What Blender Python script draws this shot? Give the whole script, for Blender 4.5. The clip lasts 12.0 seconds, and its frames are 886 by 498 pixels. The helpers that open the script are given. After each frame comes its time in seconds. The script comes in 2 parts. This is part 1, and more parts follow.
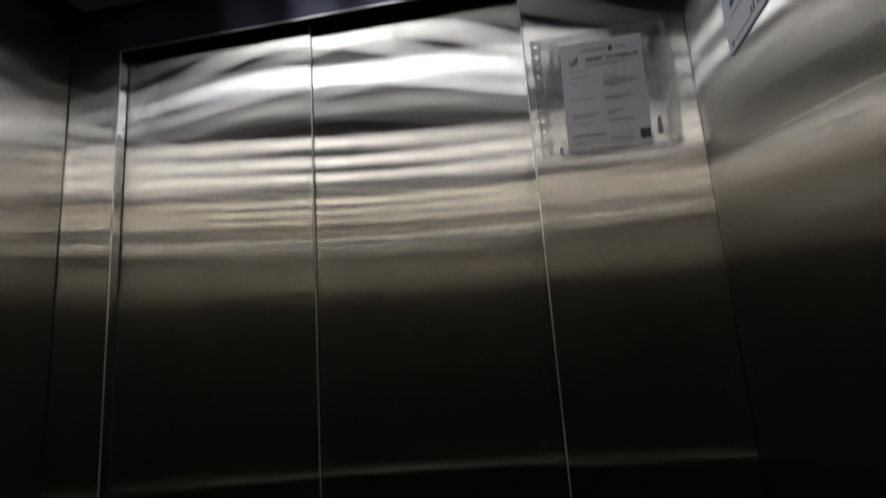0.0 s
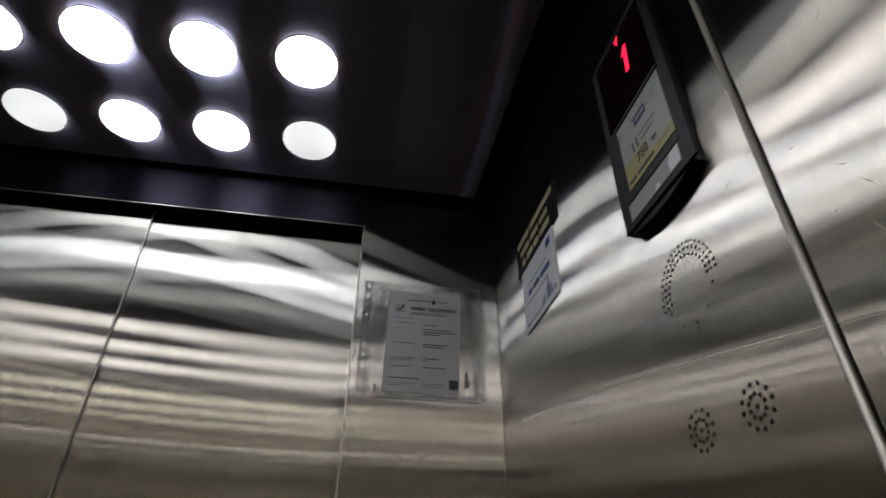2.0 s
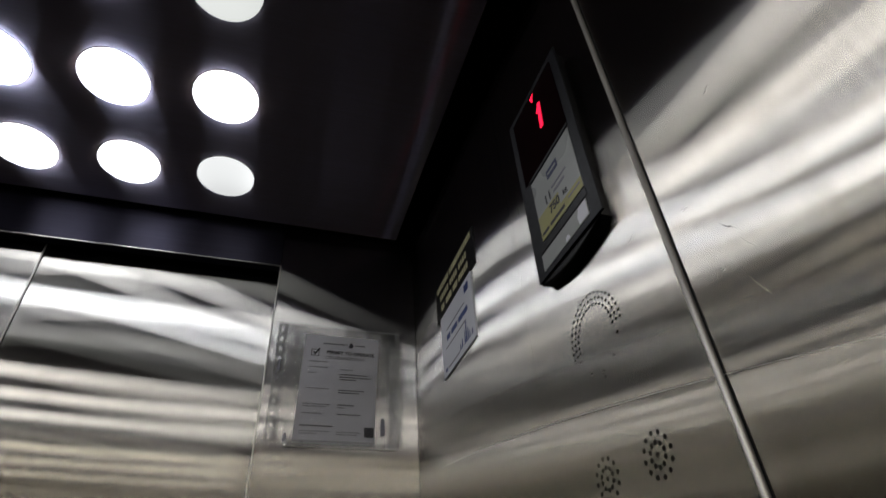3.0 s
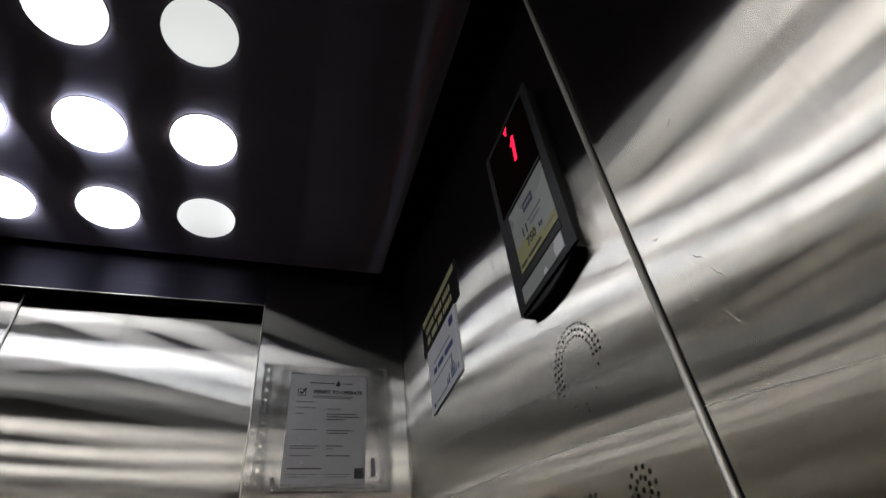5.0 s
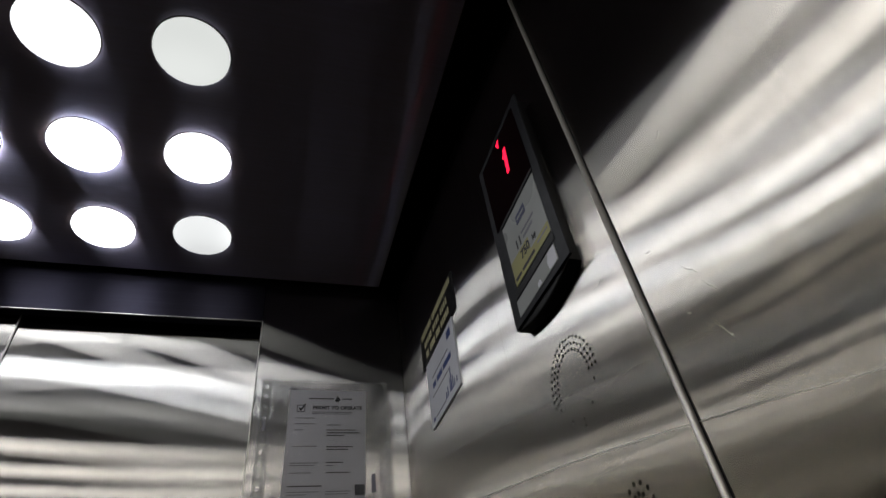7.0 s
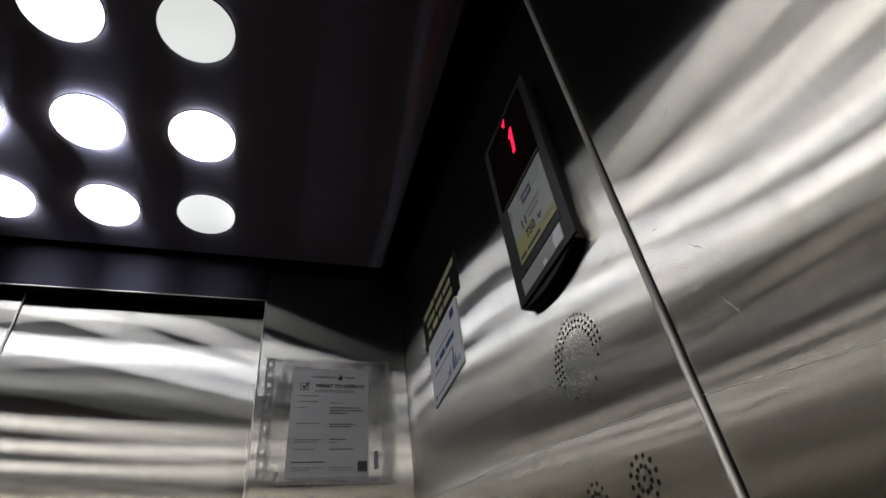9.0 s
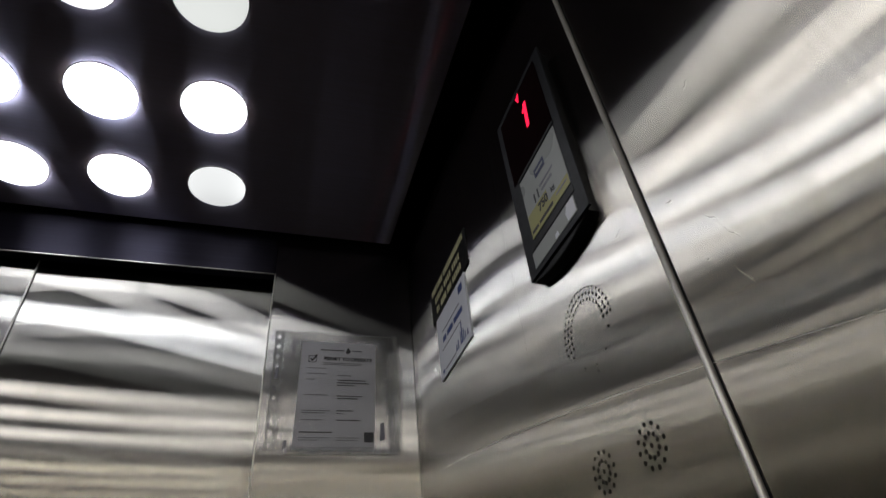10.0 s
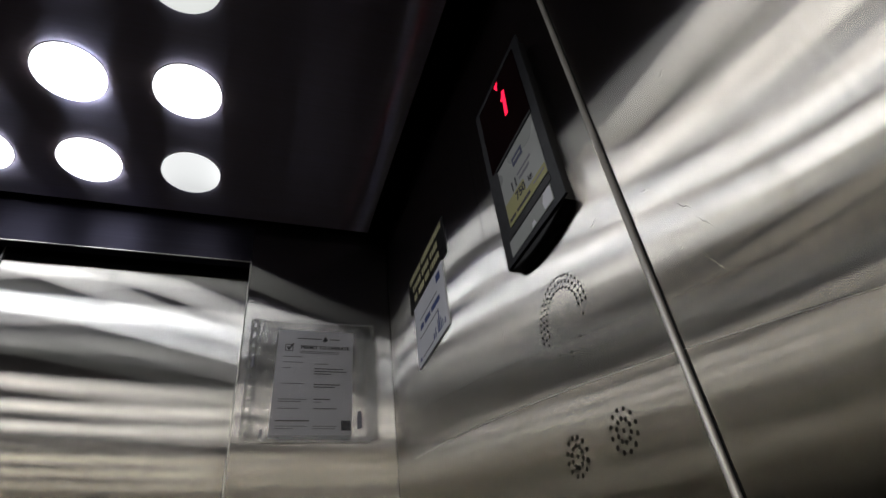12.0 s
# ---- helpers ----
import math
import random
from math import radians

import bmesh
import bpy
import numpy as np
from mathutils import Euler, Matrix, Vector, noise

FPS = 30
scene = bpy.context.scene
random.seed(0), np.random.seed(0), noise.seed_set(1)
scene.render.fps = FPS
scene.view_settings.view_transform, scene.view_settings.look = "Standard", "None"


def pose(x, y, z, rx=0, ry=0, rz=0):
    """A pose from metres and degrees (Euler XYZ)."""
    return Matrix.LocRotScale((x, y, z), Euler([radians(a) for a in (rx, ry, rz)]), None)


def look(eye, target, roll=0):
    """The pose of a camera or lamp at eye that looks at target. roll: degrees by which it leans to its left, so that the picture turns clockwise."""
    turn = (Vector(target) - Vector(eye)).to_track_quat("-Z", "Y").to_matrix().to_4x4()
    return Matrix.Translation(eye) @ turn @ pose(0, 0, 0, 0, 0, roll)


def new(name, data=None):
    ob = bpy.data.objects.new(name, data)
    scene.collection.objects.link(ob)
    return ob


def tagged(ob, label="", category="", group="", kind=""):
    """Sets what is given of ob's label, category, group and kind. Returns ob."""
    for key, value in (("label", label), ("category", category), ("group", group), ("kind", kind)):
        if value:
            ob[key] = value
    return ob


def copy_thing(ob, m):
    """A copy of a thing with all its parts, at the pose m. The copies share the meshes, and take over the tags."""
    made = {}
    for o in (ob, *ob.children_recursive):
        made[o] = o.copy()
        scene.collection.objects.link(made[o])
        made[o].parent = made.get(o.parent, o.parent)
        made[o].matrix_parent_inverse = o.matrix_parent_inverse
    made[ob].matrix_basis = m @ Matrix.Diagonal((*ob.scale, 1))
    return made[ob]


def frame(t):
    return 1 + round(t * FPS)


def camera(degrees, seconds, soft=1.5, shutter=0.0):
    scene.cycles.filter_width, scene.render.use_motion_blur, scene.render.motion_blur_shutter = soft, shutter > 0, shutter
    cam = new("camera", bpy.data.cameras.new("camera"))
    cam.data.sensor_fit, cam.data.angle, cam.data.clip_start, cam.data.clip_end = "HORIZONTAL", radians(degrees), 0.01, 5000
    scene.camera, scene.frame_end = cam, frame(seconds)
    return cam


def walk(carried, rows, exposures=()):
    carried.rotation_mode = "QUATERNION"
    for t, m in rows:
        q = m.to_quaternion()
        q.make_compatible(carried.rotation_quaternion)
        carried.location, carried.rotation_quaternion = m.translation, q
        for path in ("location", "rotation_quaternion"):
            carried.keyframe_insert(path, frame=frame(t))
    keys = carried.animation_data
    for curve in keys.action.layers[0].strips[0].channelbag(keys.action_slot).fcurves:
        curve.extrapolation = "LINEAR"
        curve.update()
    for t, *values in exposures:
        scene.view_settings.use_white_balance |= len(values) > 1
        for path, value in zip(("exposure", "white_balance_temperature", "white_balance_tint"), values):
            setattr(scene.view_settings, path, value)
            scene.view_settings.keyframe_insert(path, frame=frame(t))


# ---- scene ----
cam = camera(77.6, 12.0, shutter=0.5)
PATH = [
    (0, (-0.016, -0.89, 1.344), (-0.341, 1.044, 1.738), -4.0),
    (0.5, (-0.009, -0.911, 1.357), (-0.325, 0.946, 2.03), -1.1),
    (1, (-0.013, -0.93, 1.349), (-0.189, 0.857, 2.231), -0.1),
    (1.5, (-0.021, -0.922, 1.347), (0.076, 0.825, 2.314), 0.4),
    (2, (0.004, -0.909, 1.35), (0.288, 0.731, 2.459), 0.3),
    (2.5, (0.003, -0.91, 1.349), (0.427, 0.688, 2.473), -1.8),
    (3, (0.01, -0.912, 1.356), (0.545, 0.581, 2.575), -4.1),
    (5, (0.02, -0.92, 1.363), (0.577, 0.501, 2.655), -7.6),
    (5.5, (0.024, -0.92, 1.366), (0.578, 0.491, 2.67), -7.7),
    (6, (0.026, -0.919, 1.366), (0.599, 0.488, 2.666), -8.3),
    (6.5, (0.024, -0.918, 1.364), (0.587, 0.5, 2.657), -7.7),
    (7, (0.027, -0.924, 1.368), (0.578, 0.477, 2.685), -8.9),
    (8.8, (0.023, -0.921, 1.362), (0.571, 0.503, 2.655), -8.1),
    (9, (0.021, -0.921, 1.362), (0.578, 0.517, 2.636), -8.2),
    (9.5, (0.019, -0.918, 1.358), (0.562, 0.547, 2.606), -7.5),
    (10, (0.014, -0.915, 1.352), (0.561, 0.567, 2.579), -6.5),
    (10.5, (0.013, -0.913, 1.35), (0.565, 0.579, 2.562), -6.3),
    (11, (0.013, -0.913, 1.352), (0.559, 0.585, 2.559), -6.0),
    (11.5, (0.014, -0.912, 1.35), (0.595, 0.578, 2.551), -6.5),
    (12, (0.016, -0.914, 1.351), (0.639, 0.569, 2.541), -7.7),
]
walk(cam, [(t, look(eye, target, roll)) for t, eye, target, roll in PATH],
     [(0, 0.27), (0.5, 0.52), (1, 0.02), (1.5, 0.05), (2, 0.05), (3, 0.0), (12, 0.0)])

# ---- world: the closed car gets all its light from its own ceiling lamps ----
world = bpy.data.worlds.new("shaft")
world.use_nodes = True
world.node_tree.nodes["Background"].inputs[0].default_value = (0.0, 0.0, 0.0, 1)
scene.world = world
LAMP = 13.0         # radiance of a healthy lamp; the others have aged
LAMP_AGED = 6.0
LAMP_WARM = 8.0
LAMP_WEAK = 1.9
LAMP_DIM = 0.74

# plan of the car, metres: opening from x = -0.80 to 0, front return face at y = 0
XR, XL, YB = 0.268, -0.912, -1.265
JL, HEAD = -0.797, 2.0
CEIL, TOP = 2.087, 2.24


# ---- materials ----
class Nodes:
    def __init__(self, name):
        self.mat = bpy.data.materials.new(name)
        self.mat.use_nodes = True
        self.tree = self.mat.node_tree
        self.tree.nodes.clear()
        self.out = self.add("ShaderNodeOutputMaterial")

    def add(self, kind, **values):
        node = self.tree.nodes.new(kind)
        for key, value in values.items():
            node.inputs[key.replace("_", " ")].default_value = value
        return node

    def link(self, a, b):
        self.tree.links.new(a, b)

    def noise(self, scale, stretch=(1, 1, 1), detail=3.0, rough=0.55):
        geo = self.add("ShaderNodeNewGeometry")
        mul = self.add("ShaderNodeVectorMath")
        mul.operation = "MULTIPLY"
        mul.inputs[1].default_value = stretch
        tex = self.add("ShaderNodeTexNoise", Scale=scale, Detail=detail, Roughness=rough)
        self.link(geo.outputs["Position"], mul.inputs[0])
        self.link(mul.outputs[0], tex.inputs["Vector"])
        return tex.outputs["Fac"]

    def span(self, value, low, high, a=0.3, b=0.7):
        m = self.add("ShaderNodeMapRange")
        for i, v in zip((1, 2, 3, 4), (a, b, low, high)):
            m.inputs[i].default_value = v
        self.link(value, m.inputs[0])
        return m.outputs[0]

    def blend(self, fac, a, b):
        m = self.add("ShaderNodeMix")
        m.data_type = "RGBA"
        m.inputs[6].default_value, m.inputs[7].default_value = (*a, 1), (*b, 1)
        self.link(fac, m.inputs[0])
        return m.outputs[2]

    def bump(self, height, distance, strength=1.0, normal=None):
        b = self.add("ShaderNodeBump", Distance=distance, Strength=strength)
        self.link(height, b.inputs["Height"])
        if normal is not None:
            self.link(normal, b.inputs["Normal"])
        return b.outputs[0]


def brushed(name, tint, dull, rough, aniso, grain_axis, wave=0.0011, stretch=(240, 240, 3), cloud=0.06, haze=0.06, lobe="BECKMANN", wear=0.025, matte=0.0):
    """Brushed metal: the gloss spreads across the grain, the sheet is slightly wavy, smudged and scratched."""
    n = Nodes(name)
    g = n.add("ShaderNodeBsdfAnisotropic")
    g.distribution = lobe
    axis = n.add("ShaderNodeCombineXYZ", X=grain_axis[0], Y=grain_axis[1], Z=grain_axis[2])
    n.link(axis.outputs[0], g.inputs["Tangent"])
    g.inputs["Anisotropy"].default_value = aniso
    grain = n.noise(1.0, stretch, 2.0)
    smudge = n.noise(5.0, (1, 1, 0.7), 5.0, 0.6)
    add = n.add("ShaderNodeMath")
    n.link(n.span(grain, -0.3, 0.3), add.inputs[0])
    n.link(n.span(smudge, 0.0, 1.0), add.inputs[1])
    tone = n.blend(add.outputs[0], dull, tint)
    n.link(tone, g.inputs["Color"])
    worn = n.span(n.noise(16.0, (1, 1, 0.22), 6.0, 0.7), 0.0, wear, 0.60, 0.68)
    rougher = n.add("ShaderNodeMath")
    n.link(n.span(smudge, rough + cloud / 2, rough - cloud / 2), rougher.inputs[0])
    n.link(worn, rougher.inputs[1])
    n.link(rougher.outputs[0], g.inputs["Roughness"])
    b = n.bump(n.noise(2.6, (1, 1, 1.3), 0.8, 0.35), wave)
    n.link(b, g.inputs["Normal"])
    soft = n.add("ShaderNodeBsdfAnisotropic", Roughness=0.33, Anisotropy=0.75)
    soft.distribution = "GGX"
    n.link(axis.outputs[0], soft.inputs["Tangent"])
    n.link(tone, soft.inputs["Color"])
    both = n.add("ShaderNodeMixShader")
    both.inputs[0].default_value = haze
    n.link(g.outputs[0], both.inputs[1])
    n.link(soft.outputs[0], both.inputs[2])
    last = both.outputs[0]
    if matte:
        flat, coat = n.add("ShaderNodeBsdfDiffuse"), n.add("ShaderNodeMixShader")
        flat.inputs[0].default_value = (0.34, 0.27, 0.30, 1)
        coat.inputs[0].default_value = matte
        n.link(last, coat.inputs[1])
        n.link(flat.outputs[0], coat.inputs[2])
        last = coat.outputs[0]
    n.link(last, n.out.inputs[0])
    return n.mat


def surface(name, base, other=None, rough=0.5, metal=0.0, scale=30.0, relief=0.0, spread=0.12, coat=0.0, specular=0.5):
    """A painted, printed, stone or plastic surface with mottled colour and gloss."""
    n = Nodes(name)
    p = n.add("ShaderNodeBsdfPrincipled", Metallic=metal)
    p.inputs["Coat Weight"].default_value = coat
    p.inputs["Specular IOR Level"].default_value = specular
    spots = n.noise(scale, (1, 1, 1), 4.0)
    n.link(n.blend(n.span(spots, 0, 1), base, other or [c * 0.82 for c in base]), p.inputs["Base Color"])
    n.link(n.span(n.noise(scale * 0.3), rough - spread / 2, rough + spread / 2), p.inputs["Roughness"])
    if relief:
        n.link(n.bump(spots, relief), p.inputs["Normal"])
    n.link(p.outputs[0], n.out.inputs[0])
    return n.mat


def glowing(name, colour, strength, uneven=0.0):
    n = Nodes(name)
    e = n.add("ShaderNodeEmission")
    e.inputs[0].default_value = (*colour, 1)
    e.inputs[1].default_value = strength
    if uneven:
        n.link(n.span(n.noise(9.0, (1, 1, 1), 0.0), strength * (1 - uneven), strength * (1 + uneven)), e.inputs[1])
    n.link(e.outputs[0], n.out.inputs[0])
    return n.mat


def film_sheet(name, gloss, rough, haze, relief):
    """Thin clear plastic: mostly clear, partly milky, with a crinkled gloss."""
    n = Nodes(name)
    clear = n.add("ShaderNodeBsdfTransparent")
    clear.inputs[0].default_value = (0.96, 0.96, 0.96, 1)
    shine = n.add("ShaderNodeBsdfAnisotropic", Roughness=rough)
    milk = n.add("ShaderNodeBsdfDiffuse")
    milk.inputs[0].default_value = (0.7, 0.72, 0.74, 1)
    b = n.bump(n.noise(38.0, (1, 1, 0.6), 3.0), relief)
    n.link(b, shine.inputs["Normal"])
    fres = n.add("ShaderNodeFresnel", IOR=1.28)
    n.link(b, fres.inputs["Normal"])
    lift = n.add("ShaderNodeMath")
    lift.operation = "ADD"
    lift.inputs[1].default_value = gloss
    n.link(fres.outputs[0], lift.inputs[0])
    one, two = n.add("ShaderNodeMixShader"), n.add("ShaderNodeMixShader")
    one.inputs[0].default_value = haze
    n.link(clear.outputs[0], one.inputs[1])
    n.link(milk.outputs[0], one.inputs[2])
    n.link(lift.outputs[0], two.inputs[0])
    n.link(one.outputs[0], two.inputs[1])
    n.link(shine.outputs[0], two.inputs[2])
    n.link(two.outputs[0], n.out.inputs[0])
    return n.mat


STEEL = brushed("brushed_steel", (0.535, 0.522, 0.490), (0.470, 0.457, 0.424), 0.172, 0.95, (0, 0, 1), 0.00013, cloud=0.02)
STEEL_DOOR = brushed("brushed_steel_door", (0.58, 0.566, 0.532), (0.510, 0.497, 0.461), 0.172, 0.95, (0, 0, 1), 0.00025, cloud=0.02)
STEEL_EDGE = surface("satin_steel_edge", (0.64, 0.62, 0.59), (0.56, 0.54, 0.51), 0.33, 1.0, 60.0, 0.0, 0.06)
STEEL_REAR = brushed("polished_rear_steel", (0.70, 0.668, 0.585), (0.66, 0.628, 0.545), 0.10, 0.90, (0, 0, 1), 0.00012, cloud=0.01, haze=0.05)
STEEL_SIDE = brushed("fine_brushed_steel", (0.54, 0.525, 0.488), (0.48, 0.466, 0.432), 0.12, 0.93, (0, 0, 1), 0.00012, cloud=0.01)
STRIP = surface("satin_strip", (0.66, 0.64, 0.60), (0.58, 0.56, 0.52), 0.45, 0.75, 60.0, 0.0, 0.06)
CEILING = brushed("dark_brushed_ceiling", (0.66, 0.64, 0.88), (0.58, 0.56, 0.74), 0.60, 0.98, (1, 0, 0), 0.00003, (3, 240, 240), haze=0.0, lobe="GGX", wear=0.0, cloud=0.01, matte=0.16)
HEADER = brushed("dark_brushed_header", (0.062, 0.060, 0.088), (0.048, 0.046, 0.066), 0.50, 0.70, (1, 0, 0), 0.0002, (3, 240, 240), haze=0.0)
BLACK = surface("black_void_paint", (0.012, 0.012, 0.012), (0.008, 0.008, 0.008), 0.6)
STONE = surface("dark_stone", (0.030, 0.028, 0.026), (0.012, 0.011, 0.010), 0.35, 0.0, 90.0, 0.0002)
# Near-black colour that puts shade into drilled holes and door gaps.
RECESS_SHADE = surface("recess_shade", (0.004, 0.004, 0.004), (0.002, 0.002, 0.002), 0.9)
LIT = glowing("lamp_lens_lit", (0.89, 0.93, 1.0), LAMP)
AGED = glowing("lamp_lens_aged", (0.95, 0.96, 1.0), LAMP_AGED)
WARM = glowing("lamp_lens_warm", (1.0, 0.965, 0.93), LAMP_WARM)
WEAK = glowing("lamp_lens_weak", (0.97, 0.97, 1.0), LAMP_WEAK)
DIM = glowing("lamp_lens_dim", (0.97, 1.0, 0.97), LAMP_DIM, 0.10)
FADING = glowing("lamp_lens_fading", (0.98, 1.0, 1.0), 0.95, 0.22)
RED = glowing("red_led", (1.0, 0.012, 0.05), 2.2)
SMOKE = surface("smoked_red_window", (0.006, 0.001, 0.0015), (0.004, 0.001, 0.001), 0.10, 0.0, 20.0, 0.0, 0.04)
CASE = surface("black_plastic", (0.009, 0.009, 0.010), (0.006, 0.006, 0.007), 0.42, 0.0, 300.0, 0.0001, specular=0.25)
BEZEL = surface("dark_grey_bezel", (0.010, 0.011, 0.015), (0.007, 0.008, 0.010), 0.45, 0.0, 200.0, 0.0001, specular=0.25)
PLATE = surface("printed_plate", (0.36, 0.38, 0.38), (0.31, 0.33, 0.32), 0.3, 0.0, 14.0)
YELLOW = surface("yellow_print", (0.36, 0.34, 0.10), (0.32, 0.31, 0.13), 0.4, 0.0, 18.0)
PAPER = surface("white_paper", (0.86, 0.87, 0.93), (0.80, 0.81, 0.87), 0.8, 0.0, 16.0, 0.0004)
INK = surface("black_ink", (0.035, 0.035, 0.045), (0.05, 0.05, 0.06), 0.7)
GREY_INK = surface("grey_ink", (0.20, 0.20, 0.24), (0.26, 0.26, 0.30), 0.7)
BLUE = surface("blue_ink", (0.030, 0.055, 0.20), (0.04, 0.07, 0.24), 0.5)
NAVY = surface("navy_ink", (0.012, 0.018, 0.070), (0.016, 0.024, 0.085), 0.5)
WHITE = surface("white_sign_plastic", (0.74, 0.76, 0.82), (0.68, 0.70, 0.76), 0.35, 0.0, 12.0)
CREAM = surface("cream_lettering", (0.60, 0.57, 0.34), (0.48, 0.46, 0.28), 0.5)
CLEAR = film_sheet("clear_sleeve", 0.022, 0.09, 0.07, 0.0055)
EDGE_GLINT = film_sheet("sleeve_edge_glint", 0.16, 0.16, 0.30, 0.004)
# Pale satin for a reflected light streak drawn on the right wall.
GLINT = surface("glint_steel", (0.64, 0.62, 0.58), (0.52, 0.50, 0.47), 0.42, 0.35, 180.0, 0.0, 0.10)
MILKY = film_sheet("milky_sleeve_strip", 0.02, 0.2, 0.13, 0.002)
CHIP = surface("pale_scuff", (0.62, 0.61, 0.58), (0.50, 0.49, 0.46), 0.5, 0.3, 200.0)
TAPE = film_sheet("clear_tape", 0.10, 0.12, 0.16, 0.003)


# ---- mesh helpers ----
def part(name, bm, material, parent=None, label=""):
    """Links a bmesh as one mesh object under a thing or under a part."""
    mesh = bpy.data.meshes.new(name)
    bm.to_mesh(mesh)
    bm.free()
    mesh.materials.append(material)
    ob = new(name, mesh)
    if parent is not None:
        ob.parent = parent
    return tagged(ob, label)


def box(x0, x1, y0, y1, z0, z1, bevel=0.0, segments=2):
    bm = bmesh.new()
    bmesh.ops.create_cube(bm, size=1.0)
    bmesh.ops.scale(bm, vec=(x1 - x0, y1 - y0, z1 - z0), verts=bm.verts)
    bmesh.ops.translate(bm, vec=((x0 + x1) / 2, (y0 + y1) / 2, (z0 + z1) / 2), verts=bm.verts)
    if bevel:
        bmesh.ops.bevel(bm, geom=list(bm.edges), offset=bevel, segments=segments, affect="EDGES", profile=0.5)
    return bm


def rod(p, q, radius, sides=20, smooth=True):
    p, q = Vector(p), Vector(q)
    bm = bmesh.new()
    bmesh.ops.create_cone(bm, cap_ends=True, segments=sides, radius1=radius, radius2=radius, depth=(q - p).length)
    turn = (q - p).to_track_quat("Z", "Y").to_matrix().to_4x4()
    bmesh.ops.transform(bm, matrix=Matrix.Translation((p + q) / 2) @ turn, verts=bm.verts)
    for f in bm.faces:
        f.smooth = smooth and len(f.verts) == 4
    return bm


def outline(points, w0, w1, bevel=0.0):
    """A flat shape in the local u, v plane, from depth w0 to w1."""
    bm = bmesh.new()
    face = bm.faces.new([bm.verts.new((u, v, w0)) for u, v in points])
    ext = bmesh.ops.extrude_face_region(bm, geom=[face])
    top = [g for g in ext["geom"] if isinstance(g, bmesh.types.BMVert)]
    bmesh.ops.translate(bm, vec=(0, 0, w1 - w0), verts=top)
    bmesh.ops.recalc_face_normals(bm, faces=bm.faces)
    if bevel:
        rim = [e for e in bm.edges if all(abs(v.co.z - w1) < 1e-6 for v in e.verts)]
        bmesh.ops.bevel(bm, geom=rim, offset=bevel, segments=2, affect="EDGES", profile=0.5)
    return bm


def letters(text, size, material, parent, u, v, w, name="lettering", align="LEFT", slant=1.0):
    curve = bpy.data.curves.new(name, "FONT")
    curve.body, curve.size, curve.extrude, curve.align_x = text, size, 0.0001, align
    curve.offset = size * 0.03
    temp = new(name, curve)
    bpy.context.view_layer.update()
    mesh = bpy.data.meshes.new_from_object(temp.evaluated_get(bpy.context.evaluated_depsgraph_get()))
    bpy.data.objects.remove(temp)
    mesh.materials.clear()
    mesh.materials.append(material)
    ob = new(name, mesh)
    ob.parent = parent
    ob.matrix_basis = Matrix.Translation((u, v, w)) @ Matrix.Diagonal((slant, 1, 1, 1))
    return ob


def on_front(x, z, out=0.0):
    """Local u to the right, v up, w out of the front wall."""
    return Matrix(((1, 0, 0, x), (0, 0, -1, -out), (0, 1, 0, z), (0, 0, 0, 1)))


def on_right(y, z, out=0.0):
    """Local u to the right, v up, w out of the right wall."""
    return Matrix(((0, 0, -1, XR - out), (-1, 0, 0, y), (0, 1, 0, z), (0, 0, 0, 1)))


def thing(name, m, label, category, group="", kind=""):
    ob = new(name)
    ob.empty_display_size = 0.05
    ob.matrix_basis = m
    return tagged(ob, label, category, group, kind)


def setting(name, label=""):
    return thing(name, Matrix(), label, name.split("_")[0], "", "structure")


# ---- floor and walls ----
tagged(part("floor", box(XL - 0.03, XR + 0.03, YB - 0.03, 0.10, -0.04, 0.0), STONE), "dark polished stone lift floor", "floor", "", "structure")

front = setting("wall_front", "brushed stainless steel front wall beside the lift door")
part("return_panel", box(0.0, XR, 0.0, 0.026, 0.0, TOP, 0.0012), STEEL, front)
part("jamb_strip", box(XL, JL, 0.0, 0.0215, 0.0, TOP, 0.0012), STEEL, front)
part("header_panel", box(JL + 0.0005, -0.0005, 0.0, 0.0215, HEAD, 2.11, 0.0012), HEADER, front, "dark brushed header")
# Unseen steel sheet, added to lighten the dark band at the door top.
part("header_bounce", box(JL + 0.0005, -0.0005, 0.0217, 0.0223, HEAD, 2.08), STEEL, front)
part("upper_strip", box(JL + 0.0005, -0.0005, 0.002, 0.028, 2.1105, TOP), HEADER, front)
part("jamb_edge", box(-0.0006, 0.0014, -0.0012, 0.0012, 0.0, HEAD, 0.0005), STEEL_EDGE, front, "bright folded steel edge")
part("jamb_edge", box(JL - 0.0014, JL + 0.0006, -0.0012, 0.0012, 0.0, HEAD, 0.0005), STEEL_EDGE, front, "bright folded steel edge")
part("header_edge", box(JL + 0.0014, -0.0014, -0.0016, 0.0015, HEAD - 0.0008, HEAD + 0.0009, 0.0004), STEEL_EDGE, front, "bright folded steel edge")

right = setting("wall_right", "brushed stainless steel side wall with joints")
part("backing", box(XR + 0.004, XR + 0.03, YB, 0.03, 0.0, TOP), BLACK, right)
part("panel", box(XR, XR + 0.0035, -0.4442, -0.0008, 0.0, TOP, 0.0006), STEEL, right)
part("panel", box(XR, XR + 0.0035, YB, -0.6735, 0.0, TOP, 0.0006), STEEL, right)



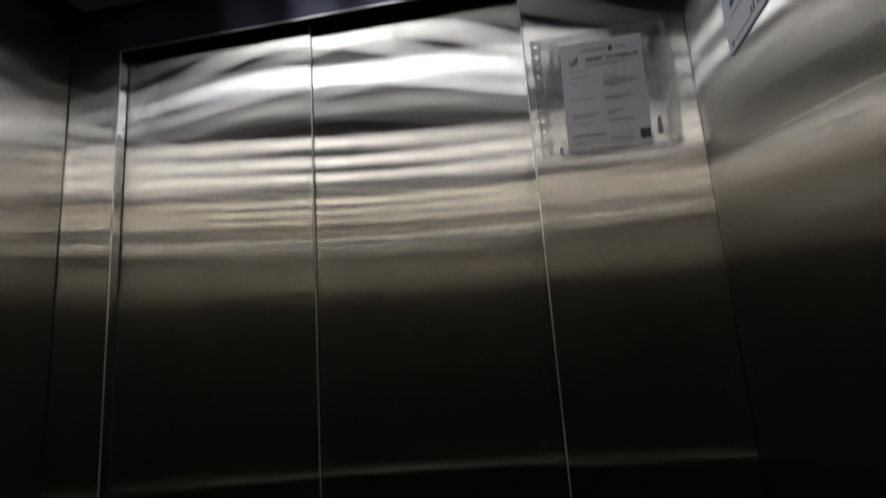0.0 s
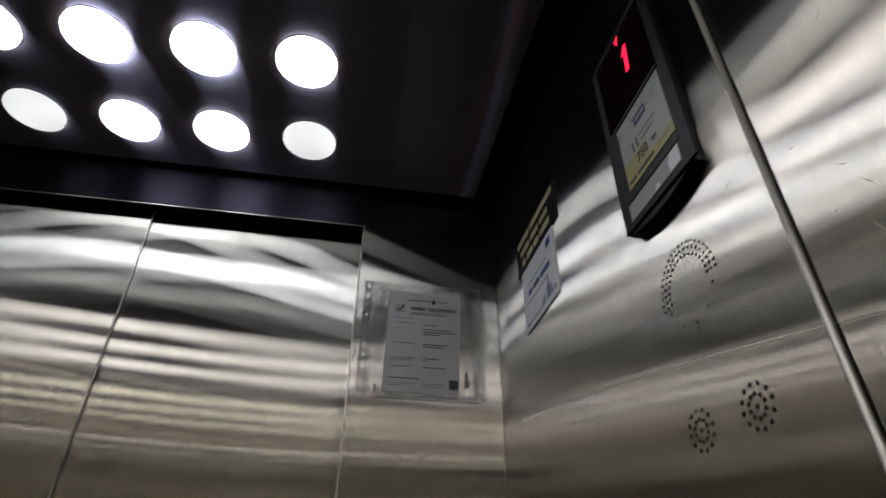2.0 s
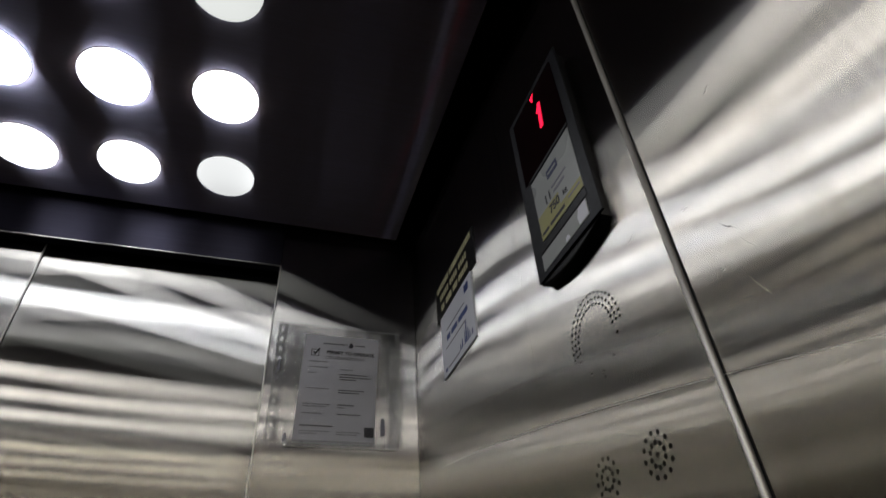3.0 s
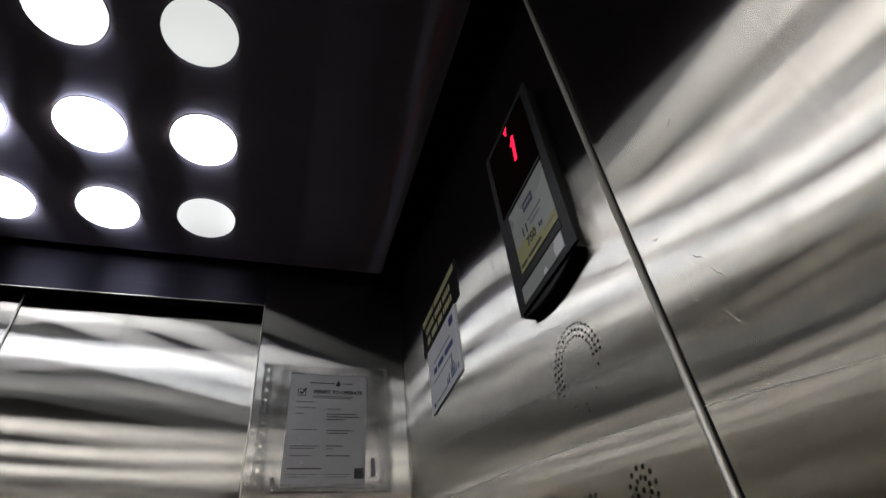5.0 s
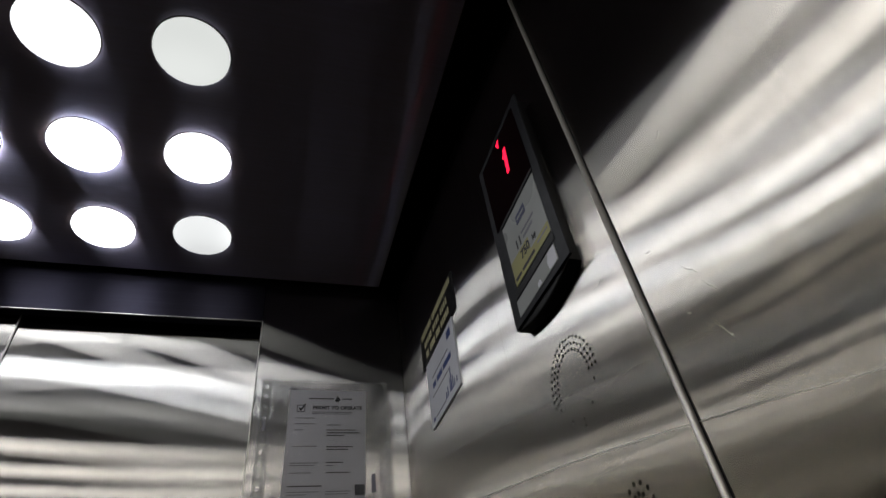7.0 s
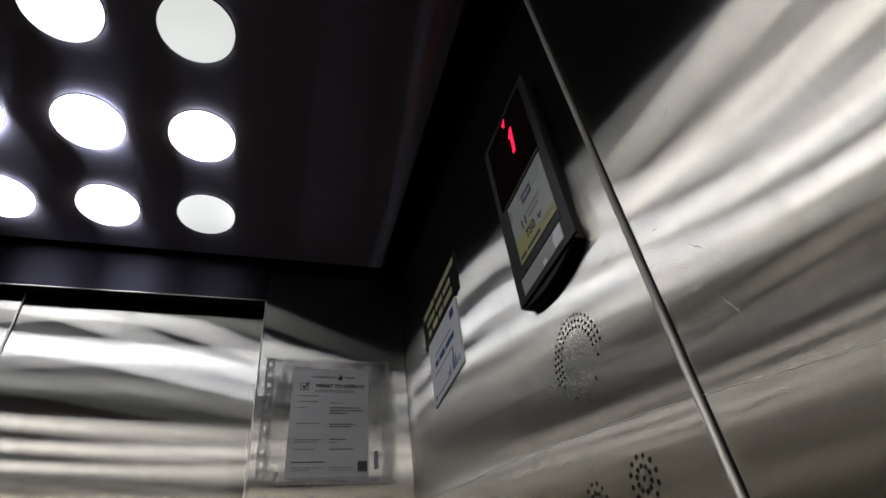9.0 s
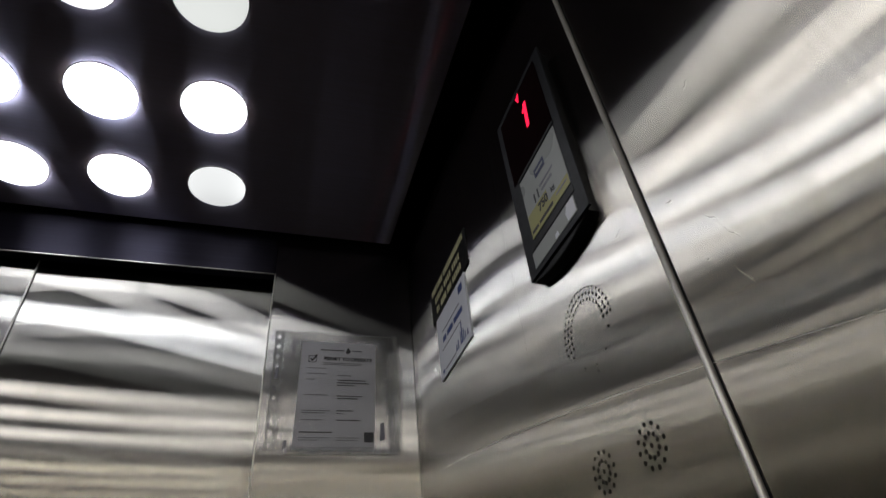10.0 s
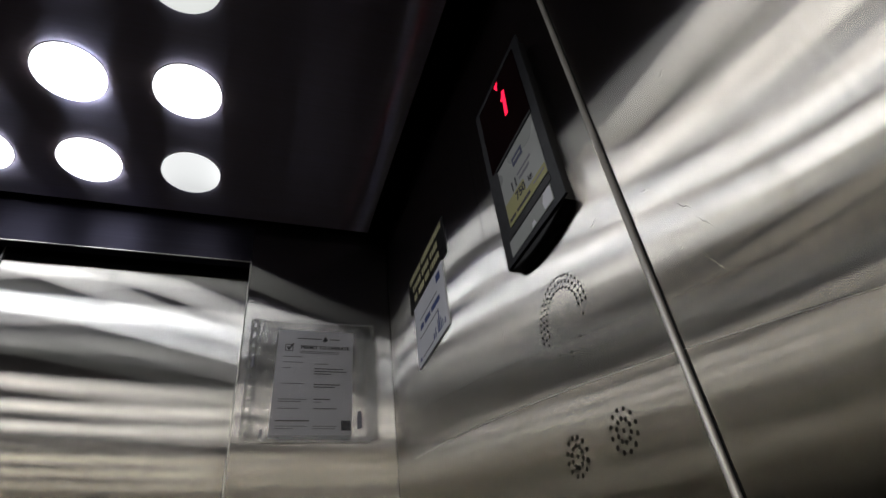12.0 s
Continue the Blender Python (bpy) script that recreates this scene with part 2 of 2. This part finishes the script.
def scuff_glint(points, width, out=0.0006):
    """A fine ribbon that runs over the right wall, thin towards both ends; for scuffs and a painted glint."""
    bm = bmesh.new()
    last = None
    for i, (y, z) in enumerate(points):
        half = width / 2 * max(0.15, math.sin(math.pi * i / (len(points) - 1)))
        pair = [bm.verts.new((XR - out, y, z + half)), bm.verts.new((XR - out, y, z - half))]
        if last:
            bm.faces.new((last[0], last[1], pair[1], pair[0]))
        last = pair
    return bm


# Curved reflection on the steel, drawn as a pale ribbon.
part("scuff_glint", scuff_glint([(y, 1.6095 + 0.120 * y - 0.092 * y * y) for y in np.linspace(-0.10, -0.80, 41)], 0.0008), GLINT, right, "long thin light streak drawn on the steel")
for y, z, dy, dz in ((-0.713, 1.571, 0.010, -0.012), (-0.722, 1.553, 0.008, -0.014), (-0.716, 1.529, 0.006, -0.014), (-0.721, 1.518, 0.003, -0.006),
                     (-0.690, 1.602, 0.007, -0.003), (-0.700, 1.545, 0.004, -0.003), (-0.628, 1.618, 0.012, 0.003), (-0.745, 1.660, 0.006, 0.004)):
    part("scuff_glint", scuff_glint([(y - dy * k / 6, z + dz * k / 6 + 0.0008 * math.sin(k * 1.9)) for k in range(7)], 0.0010), CHIP, right)

left = setting("wall_left", "brushed stainless steel side wall with joints")
part("backing", box(XL - 0.03, XL - 0.004, YB, 0.03, 0.0, TOP), BLACK, left)
part("panel", box(XL - 0.0035, XL, YB, -0.0020, 0.0, TOP, 0.0006), STEEL_SIDE, left)

back = setting("wall_back", "polished stainless steel rear wall")
part("backing", box(XL - 0.03, XR + 0.03, YB - 0.03, YB - 0.004, 0.0, TOP), BLACK, back)
for i in range(3):
    w = (XR - XL) / 3
    part("panel", box(XL + i * w + 0.001, XL + (i + 1) * w - 0.001, YB - 0.0035, YB, 0.0, TOP, 0.0006), STEEL_REAR, back)

tagged(part("trim", rod((XR - 0.0005, -0.6685, 0.0), (XR - 0.0005, -0.6685, TOP), 0.0025), STRIP),
       "slim round stainless steel strip beside the operating panel", "trim", "", "structure")

# ---- door ----
door = setting("door_1", "closed brushed steel sliding lift door with two panels")
part("door_panel", box(-0.84, -0.4040, 0.0262, 0.0310, 0.012, 2.06, 0.0014), STEEL_DOOR, door)
part("door_panel", box(-0.46, 0.035, 0.0315, 0.054, 0.012, 2.06, 0.0014), STEEL_DOOR, door)
part("panel_edge", box(-0.4039, -0.4025, 0.0263, 0.0290, 0.012, 2.05, 0.0003), STEEL_EDGE, door, "bright folded panel edge")
# Near-black strips stand in for the shade inside the door gaps.
part("gap_shade", box(-0.4024, -0.4016, 0.0295, 0.0313, 0.012, 2.05), RECESS_SHADE, door, "near-black strip for the shade in the door gap")
part("gap_shade", box(JL - 0.0060, JL - 0.0004, 0.0217, 0.0260, 0.0, HEAD), RECESS_SHADE, door, "near-black strip for the shade in the door gap")
part("sill", box(JL, 0.0, 0.028, 0.10, 0.0005, 0.008, 0.001), STEEL_EDGE, door)
part("shaft_side", box(-0.86, 0.06, 0.085, 0.10, 0.0, TOP), BLACK, door)

# ---- ceiling ----
tagged(part("ceiling", box(XL - 0.03, XR + 0.03, YB - 0.03, 0.10, TOP, TOP + 0.03), BLACK), "black upper ceiling above the light panel", "ceiling", "", "structure")
tagged(part("ceiling_panel", box(XL + 0.043, XR - 0.043, YB + 0.04, -0.022, CEIL, CEIL + 0.03, 0.0015), CEILING),
       "suspended dark brushed metal ceiling panel", "ceiling", "", "structure")


def lamp(lens_material, label):
    """A round flush lamp: thin rim and a shallow domed lens; local origin on the ceiling face."""
    ob = thing("ceiling_light", Matrix(), label, "ceiling light", "round lamps in the ceiling panel")
    radius = 0.0480
    rim = bmesh.new()
    rings = [(radius + 0.0016, 0.0), (radius + 0.0012, -0.0010), (radius + 0.0002, -0.0012), (radius - 0.001, 0.0)]
    loops = []
    for r, z in rings:
        loops.append([rim.verts.new((r * math.cos(a), r * math.sin(a), z)) for a in np.linspace(0, 2 * math.pi, 48, endpoint=False)])
    for a, b in zip(loops, loops[1:]):
        for i in range(48):
            rim.faces.new((a[i], a[(i + 1) % 48], b[(i + 1) % 48], b[i]))
    part("rim", rim, CASE, ob)
    lens = bmesh.new()
    last = None
    for k in range(-1, 6):
        r = radius * (1 - max(k, 0) / 6)
        z = -0.0052 - 0.0024 * (1 - (r / radius) ** 2) if k >= 0 else 0.0
        ring = [lens.verts.new((r * math.cos(a), r * math.sin(a), z)) for a in np.linspace(0, 2 * math.pi, 48, endpoint=False)]
        if last:
            for i in range(48):
                lens.faces.new((last[i], ring[i], ring[(i + 1) % 48], last[(i + 1) % 48])).smooth = True
        last = ring
    lens.faces.new(last[::-1]).smooth = True
    bmesh.ops.recalc_face_normals(lens, faces=lens.faces)
    part("lens", lens, lens_material, ob)
    return ob


kinds = {"lit": lamp(LIT, "round flush lamp with a glowing white lens, lit"),
         "aged": lamp(AGED, "round flush lamp with an aged white lens, lit"),
         "warm": lamp(WARM, "round flush lamp with a warm white glowing lens"),
         "weak": lamp(WEAK, "round flush lamp with a weakly glowing white lens"),
         "fading": lamp(FADING, "round flush lamp with an unevenly fading white lens"),
         "dim": lamp(DIM, "round flush lamp with a dull grey-white lens, dimly lit")}
rows_of_lamps = (("fading", "aged", "aged", "fading"), ("aged", "lit", "lit", "weak"), ("dim", "weak", "weak", "fading"),
                 ("weak", "warm", "warm", "warm"), ("warm",) * 4, ("warm",) * 4)
used = set()
for row, y in enumerate((-0.135, -0.312, -0.494, -0.755, -0.930, -1.105)):
    for column in range(4):
        source = kinds[rows_of_lamps[row][column]]
        m = Matrix.Translation((-0.115 - 0.1573 * column, y + 0.0032 * column, CEIL))
        if source not in used:
            used.add(source)
            source.matrix_basis = m
        else:
            copy_thing(source, m)

# ---- handrail on the rear wall ----
rail = thing("handrail", Matrix.Translation((0, YB, 0.948)), "slim round stainless steel handrail on the rear wall", "handrail")
part("tube", rod((-0.68, 0.05, 0.0), (0.036, 0.05, 0.0), 0.009), STEEL_EDGE, rail)
for x in (-0.60, -0.044):
    part("bracket", rod((x, 0.0, 0.0), (x, 0.046, 0.0), 0.006), STEEL_EDGE, rail)

# ---- operating panel with its speaker holes ----
cop = thing("operating_panel", on_right(-0.558, 0.0), "tall brushed steel lift operating panel with drilled speaker holes", "panel")
plate = part("faceplate", box(-0.1120, 0.1065, 0.004, TOP - 0.004, -0.0035, 0.0003, 0.0003), STEEL, cop)
holes = []
for radius, count in ((0.0380, 22), (0.0325, 20), (0.0270, 18)):
    for i in range(count):
        a = radians(-4 + 192 * i / (count - 1))
        holes.append((radius * math.cos(a), 1.575 + radius * math.sin(a), 0.0016))
for a in (-23, -57, -90, -123, -160):
    holes.append((0.0322 * math.cos(radians(a)), 1.575 + 0.0322 * math.sin(radians(a)), 0.0016))
holes.append((0.0, 1.575 - 0.0375, 0.0016))
for cu, cv in ((0.0355, 1.4650), (-0.0290, 1.4670)):
    holes.append((cu, cv, 0.0019))
    for radius, count, turn in ((0.0080, 10, 12), (0.0148, 12, 4)):
        for i in range(count):
            a = radians(turn + 360 * i / count)
            holes.append((cu + radius * math.cos(a), cv + radius * math.sin(a), 0.0019))
drill = bmesh.new()
for u, v, r in holes:
    made = bmesh.ops.create_cone(drill, cap_ends=True, segments=12, radius1=r, radius2=r, depth=0.02)
    bmesh.ops.translate(drill, vec=(u, v, 0), verts=made["verts"])
cutter = part("cutter", drill, RECESS_SHADE, cop)
cut = plate.modifiers.new("drill", "BOOLEAN")
cut.object, cut.operation, cut.solver = cutter, "DIFFERENCE", "EXACT"
bpy.context.view_layer.update()
drilled = bpy.data.meshes.new_from_object(plate.evaluated_get(bpy.context.evaluated_depsgraph_get()))
plate.modifiers.clear()
plate.data = drilled
plate.data.materials.clear()
plate.data.materials.append(STEEL)
plate.data.materials.append(RECESS_SHADE)
# Hole walls take near-black instead of steel, as painted shade.
for polygon in plate.data.polygons:
    u, v, w = polygon.center
    polygon.material_index = int(abs(polygon.normal.z) < 0.5 and abs(u) < 0.09 and 1.3 < v < 1.8)
bpy.data.objects.remove(cutter)
part("fold_line", box(-0.0887, -0.0883, 0.004, TOP - 0.004, 0.0003, 0.0005), STEEL, cop)
part("speaker_backing", box(-0.05, 0.05, 1.42, 1.63, -0.0039, -0.0036), RECESS_SHADE, cop)

# ---- floor indicator ----
sign = thing("floor_indicator", on_right(-0.568, 1.655), "dark lift floor indicator with red digit and load plate", "indicator")
W = 0.0560
arc = [(-0.0012 + W * s, -0.0005 - 0.0085 * (1 - s * s)) for s in np.linspace(-1, 1, 19)]
part("body", outline(arc + [(-0.0012 + W, 0.234), (-0.0012 - W, 0.234)], 0.0, 0.0125, 0.0015), CASE, sign)
part("bezel", outline([(-0.0575, 0.0005), (0.0630, -0.0015), (0.0630, 0.2335), (-0.0575, 0.2335)], 0.0125, 0.0150, 0.0005), BEZEL, sign)
part("display_window", box(-0.046, 0.0515, 0.1218, 0.2235, 0.0151, 0.0158, 0.0003), SMOKE, sign, "smoked dark red display window")
part("window_edge", box(-0.046, 0.050, 0.2237, 0.2249, 0.0151, 0.0162, 0.0002), BEZEL, sign)
def stroke(p, q, width, w0, w1):
    p, q = Vector(p), Vector(q)
    side = Vector((-(q - p).y, (q - p).x)).normalized() * width / 2
    return outline([tuple(p - side), tuple(q - side), tuple(q + side), tuple(p + side)], w0, w1)


part("divider", box(-0.036, 0.0515, 0.1175, 0.1215, 0.0150, 0.0163, 0.0004), BEZEL, sign)
digit = part("digit", stroke((0.0150, 0.1965), (0.0112, 0.1610), 0.0056, 0.0159, 0.0163), RED, sign, "glowing red digit one")
part("serif", stroke((0.0150, 0.1935), (0.0075, 0.1865), 0.0036, 0.0159, 0.0162), RED, digit)
part("arrow", outline([(0.0000, 0.2190), (0.0085, 0.2215), (0.0046, 0.2095)], 0.0159, 0.0163), RED, sign, "small glowing red arrow")
load = part("load_plate", box(-0.034, 0.0495, 0.037, 0.1155, 0.0150, 0.0157, 0.0002), PLATE, sign, "pale printed load plate, yellow below")
part("yellow_field", box(-0.0335, 0.010, 0.0372, 0.066, 0.0157, 0.0158), YELLOW, load)
part("yellow_band", box(-0.0335, 0.049, 0.0372, 0.050, 0.0158, 0.0159), YELLOW, load)
part("logo_block", box(-0.002, 0.020, 0.0925, 0.1035, 0.0157, 0.0160), NAVY, load)
part("logo_bar", box(0.0005, 0.0175, 0.0968, 0.0992, 0.0160, 0.0161), PLATE, load)
part("text_bar", box(0.001, 0.031, 0.0775, 0.0800, 0.0157, 0.0160), GREY_INK, load)
letters("11", 0.0155, INK, load, -0.0160, 0.0690, 0.0159)
letters("750", 0.0135, INK, load, -0.0100, 0.0535, 0.0160)
letters("kg", 0.0085, INK, load, 0.0175, 0.0545, 0.0160)
part("text_bar", box(-0.031, -0.017, 0.0415, 0.0450, 0.0159, 0.0161), INK, load)
part("text_bar", box(-0.014, 0.016, 0.0415, 0.0450, 0.0159, 0.0161), INK, load)
part("text_bar", box(0.003, 0.026, 0.0705, 0.0735, 0.0157, 0.0160), GREY_INK, load)
part("text_bar", box(0.024, 0.046, 0.0440, 0.0460, 0.0159, 0.0161), GREY_INK, load)
part("dark_rib", box(-0.041, 0.0500, 0.0265, 0.0345, 0.0150, 0.0156, 0.0002), CASE, sign)
part("key_strip", box(-0.042, 0.0465, 0.0060, 0.0245, 0.0150, 0.0157, 0.0003), PLATE, sign, "pale grey blank strip")
part("torn_label", outline([(0.030, 0.0075), (0.0455, 0.0070), (0.0458, 0.0238), (0.033, 0.0236), (0.0285, 0.016)], 0.0157, 0.0159), WHITE, sign, "torn white sticker")
part("torn_label", outline([(0.004, 0.0070), (0.012, 0.0070), (0.010, 0.0125), (0.005, 0.0118)], 0.0157, 0.0159), WHITE, sign, "torn white sticker")

# ---- two signs on the right wall ----
notice = thing("warning_sign", on_right(-0.2370, 1.8460), "black plastic sign with cream lettering on the steel wall", "sign")
part("board", box(-0.0930, 0.0930, -0.0290, 0.0370, 0.0, 0.0022, 0.0006), CASE, notice)
for v, words in ((0.0285, ((-0.083, -0.022), (-0.016, 0.086))), (0.0080, ((-0.070, -0.024), (-0.018, 0.020), (0.026, 0.064))), (-0.0120, ((-0.066, -0.050), (-0.042, -0.012), (-0.006, 0.016), (0.022, 0.066)))):
    for a, b in words:
        count = max(1, round((b - a) / 0.0085))
        for i in range(count):
            u = a + (b - a) * i / count
            part("text_bar", box(u, u + 0.0060, v - 0.0056, v + 0.0056, 0.0022, 0.0026), CREAM, notice)

board = thing("service_sign", on_right(-0.2355, 1.7600), "white plastic service sign with blue print on the steel wall", "sign")
part("board", box(-0.0725, 0.0725, -0.0500, 0.0565, 0.0, 0.0030, 0.0007), WHITE, board)
part("logo_block", box(0.042, 0.060, 0.035, 0.048, 0.0030, 0.0032), BLUE, board)
for a, b, v, h, ink in ((-0.045, 0.040, 0.0225, 0.0022, GREY_INK), (-0.046, -0.030, 0.0085, 0.0090, BLUE), (-0.024, 0.004, 0.0085, 0.0090, BLUE), (0.010, 0.050, 0.0085, 0.0090, BLUE), (-0.052, 0.040, -0.0065, 0.0020, GREY_INK), (-0.060, -0.052, -0.0400, 0.0060, BLUE), (-0.046, 0.006, -0.0405, 0.0022, GREY_INK)):
    part("text_bar", box(a, b, v - h / 2, v + h / 2, 0.0030, 0.0032), ink, board)
for u, h, wd in ((0.010, 0.010, 0.006), (0.018, 0.015, 0.005), (0.030, 0.022, 0.004), (0.036, 0.036, 0.006), (0.043, 0.020, 0.005), (0.050, 0.012, 0.004), (0.060, 0.009, 0.005)):
    part("skyline_block", outline([(u - wd / 2, -0.040), (u + wd / 2, -0.040), (u + wd / 2, -0.040 + h * 0.85), (u, -0.040 + h)], 0.0030, 0.0032), BLUE, board)

# ---- permit in a plastic sleeve, taped to the front return ----
permit = thing("permit", on_front(0.128, 1.7600), "white printed permit sheet in a clear punched plastic sleeve", "notice")


def sheet(u0, u1, v0, v1, w, bulge, lean=0.0, cells=(14, 16), seed=0.0):
    bm = bmesh.new()
    nu, nv = cells
    grid = []
    for j in range(nv + 1):
        line = []
        for i in range(nu + 1):
            s, t = i / nu, j / nv
            u = u0 + (u1 - u0) * s + lean * (t - 0.5)
            v = v0 + (v1 - v0) * t
            lift = bulge * (math.sin(math.pi * s) * 0.6 + 0.4 * noise.noise((s * 3 + seed, t * 3, seed)))
            line.append(bm.verts.new((u, v, w + lift)))
        grid.append(line)
    for j in range(nv):
        for i in range(nu):
            bm.faces.new((grid[j][i], grid[j][i + 1], grid[j + 1][i + 1], grid[j + 1][i])).smooth = True
    return bm


page = part("page", sheet(-0.0690, 0.0650, -0.0990, 0.0980, 0.0006, 0.0006, 0.005), PAPER, permit, "white printed page")
P = 0.0014
part("folded_corner", outline([(0.0500, 0.0975), (0.0672, 0.0900), (0.0672, 0.0870)], 0.0016, 0.0022), PAPER, page)
letters("PERMIT TO OPERATE", 0.0090, INK, page, -0.0270, 0.0615, P, slant=1.02)
part("crest", outline([(0.0110, 0.0770), (0.0170, 0.0755), (0.0210, 0.0800), (0.0160, 0.0880), (0.0135, 0.0830)], P, P + 0.0001), INK, page)
part("tick_box", outline([(-0.0540, 0.0560), (-0.0400, 0.0560), (-0.0400, 0.0690), (-0.0540, 0.0690)], P, P + 0.0001), INK, page)
part("tick_box_inside", outline([(-0.0528, 0.0572), (-0.0412, 0.0572), (-0.0412, 0.0678), (-0.0528, 0.0678)], P + 0.0001, P + 0.0002), PAPER, page)
part("tick", stroke((-0.0500, 0.0640), (-0.0470, 0.0590), 0.0028, P + 0.0002, P + 0.0003), INK, page)
part("tick", stroke((-0.0474, 0.0590), (-0.0395, 0.0710), 0.0028, P + 0.0002, P + 0.0003), INK, page)
LINES = ((-0.034, 0.010, 0.0815, 0.0022), (0.024, 0.042, 0.0815, 0.0022), (-0.028, 0.042, 0.0560, 0.0012), (-0.028, 0.040, 0.0530, 0.0012),
         (-0.056, -0.023, 0.0450, 0.0015), (-0.056, -0.022, 0.0345, 0.0015), (-0.056, -0.042, 0.0235, 0.0015),
         (-0.002, 0.022, 0.0325, 0.0016), (-0.002, 0.048, 0.0235, 0.0018), (-0.002, 0.054, 0.0185, 0.0018), (-0.002, 0.028, 0.0138, 0.0018),
         (-0.058, -0.018, -0.0050, 0.0015), (-0.002, 0.042, -0.0060, 0.0018), (-0.002, 0.034, -0.0105, 0.0018),
         (-0.060, -0.014, -0.0330, 0.0015), (-0.060, -0.022, -0.0370, 0.0015), (-0.002, 0.026, -0.0325, 0.0018), (-0.002, 0.010, -0.0375, 0.0016),
         (-0.060, -0.026, -0.0490, 0.0015), (-0.002, 0.038, -0.0490, 0.0018), (-0.062, -0.008, -0.0700, 0.0022),
         (-0.062, -0.012, -0.0790, 0.0012), (-0.062, -0.032, -0.0830, 0.0012), (-0.002, 0.038, -0.0790, 0.0012), (-0.002, 0.034, -0.0830, 0.0012))
for a, b, v, h in LINES:
    part("text_bar", box(a, b, v - h * 0.38, v + h * 0.38, P, P + 0.00015), INK if h > 0.0017 else GREY_INK, page)
part("printed_block", box(0.0450, 0.0610, -0.0860, -0.0690, P, P + 0.00015), INK, page)
part("page_edge", box(0.0000, 0.0620, -0.1010, -0.0975, 0.0003, 0.0005), GREY_INK, page)

sleeve = part("sleeve", sheet(-0.1000, 0.1000, -0.1000, 0.1160, 0.0022, 0.0022, 0.010, (24, 24), 2.0), CLEAR, permit, "clear crinkled plastic sleeve")
edge = [(-0.1150, -0.1000), (-0.0990, -0.1000), (-0.0990, 0.1165), (-0.1150, 0.1165)]
part("punched_strip", outline([(u + 0.0, v) for u, v in edge], 0.0006, 0.0010), MILKY, sleeve, "milky punched edge of the sleeve")
for i in range(11):
    v = 0.103 - i * 0.0195
    part("punch_hole", outline([(-0.1070 + 0.0030 * math.cos(a), v + 0.0044 * math.sin(a)) for a in np.linspace(0, 2 * math.pi, 16, endpoint=False)], 0.0010, 0.0012), STEEL, sleeve)
# Sleeve edges, milkier than the film to draw the highlights along them.
part("glint_edge", box(0.1000, 0.1018, -0.1000, 0.1120, 0.0028, 0.0034), EDGE_GLINT, sleeve, "clear sleeve edge, made paler for its highlight")
part("glint_edge", box(-0.0990, 0.1000, 0.1136, 0.1152, 0.0028, 0.0034), EDGE_GLINT, sleeve, "clear sleeve edge, made paler for its highlight")
part("glint_edge", box(-0.0990, -0.0978, -0.1000, 0.1140, 0.0026, 0.0032), EDGE_GLINT, sleeve, "clear sleeve edge, made paler for its highlight")
part("corner_tape", outline([(0.0960, 0.1170), (0.1060, 0.1185), (0.1070, 0.0930), (0.1040, 0.0830), (0.1000, 0.0980)], 0.0040, 0.0044), MILKY, sleeve, "curled clear tape")
part("side_tape", box(0.0860, 0.1080, -0.1010, 0.0820, 0.0040, 0.0043), TAPE, sleeve)
part("bottom_tape", box(-0.0840, 0.1020, -0.1060, -0.0950, 0.0041, 0.0044), TAPE, sleeve)
for u, v, a, b in ((-0.0830, -0.0920, 0.005, 0.016), (0.0760, -0.0680, 0.008, 0.032), (-0.0560, -0.0985, 0.006, 0.004), (-0.0350, -0.1000, 0.003, 0.004), (0.0830, -0.1000, 0.005, 0.004), (-0.1060, 0.0320, 0.004, 0.022)):
    part("dirt_mark", outline([(u - a / 2, v - b / 2), (u + a / 2, v - b * 0.4), (u + a * 0.35, v + b / 2), (u - a * 0.4, v + b * 0.42)], 0.0030, 0.0031), GREY_INK, sleeve)
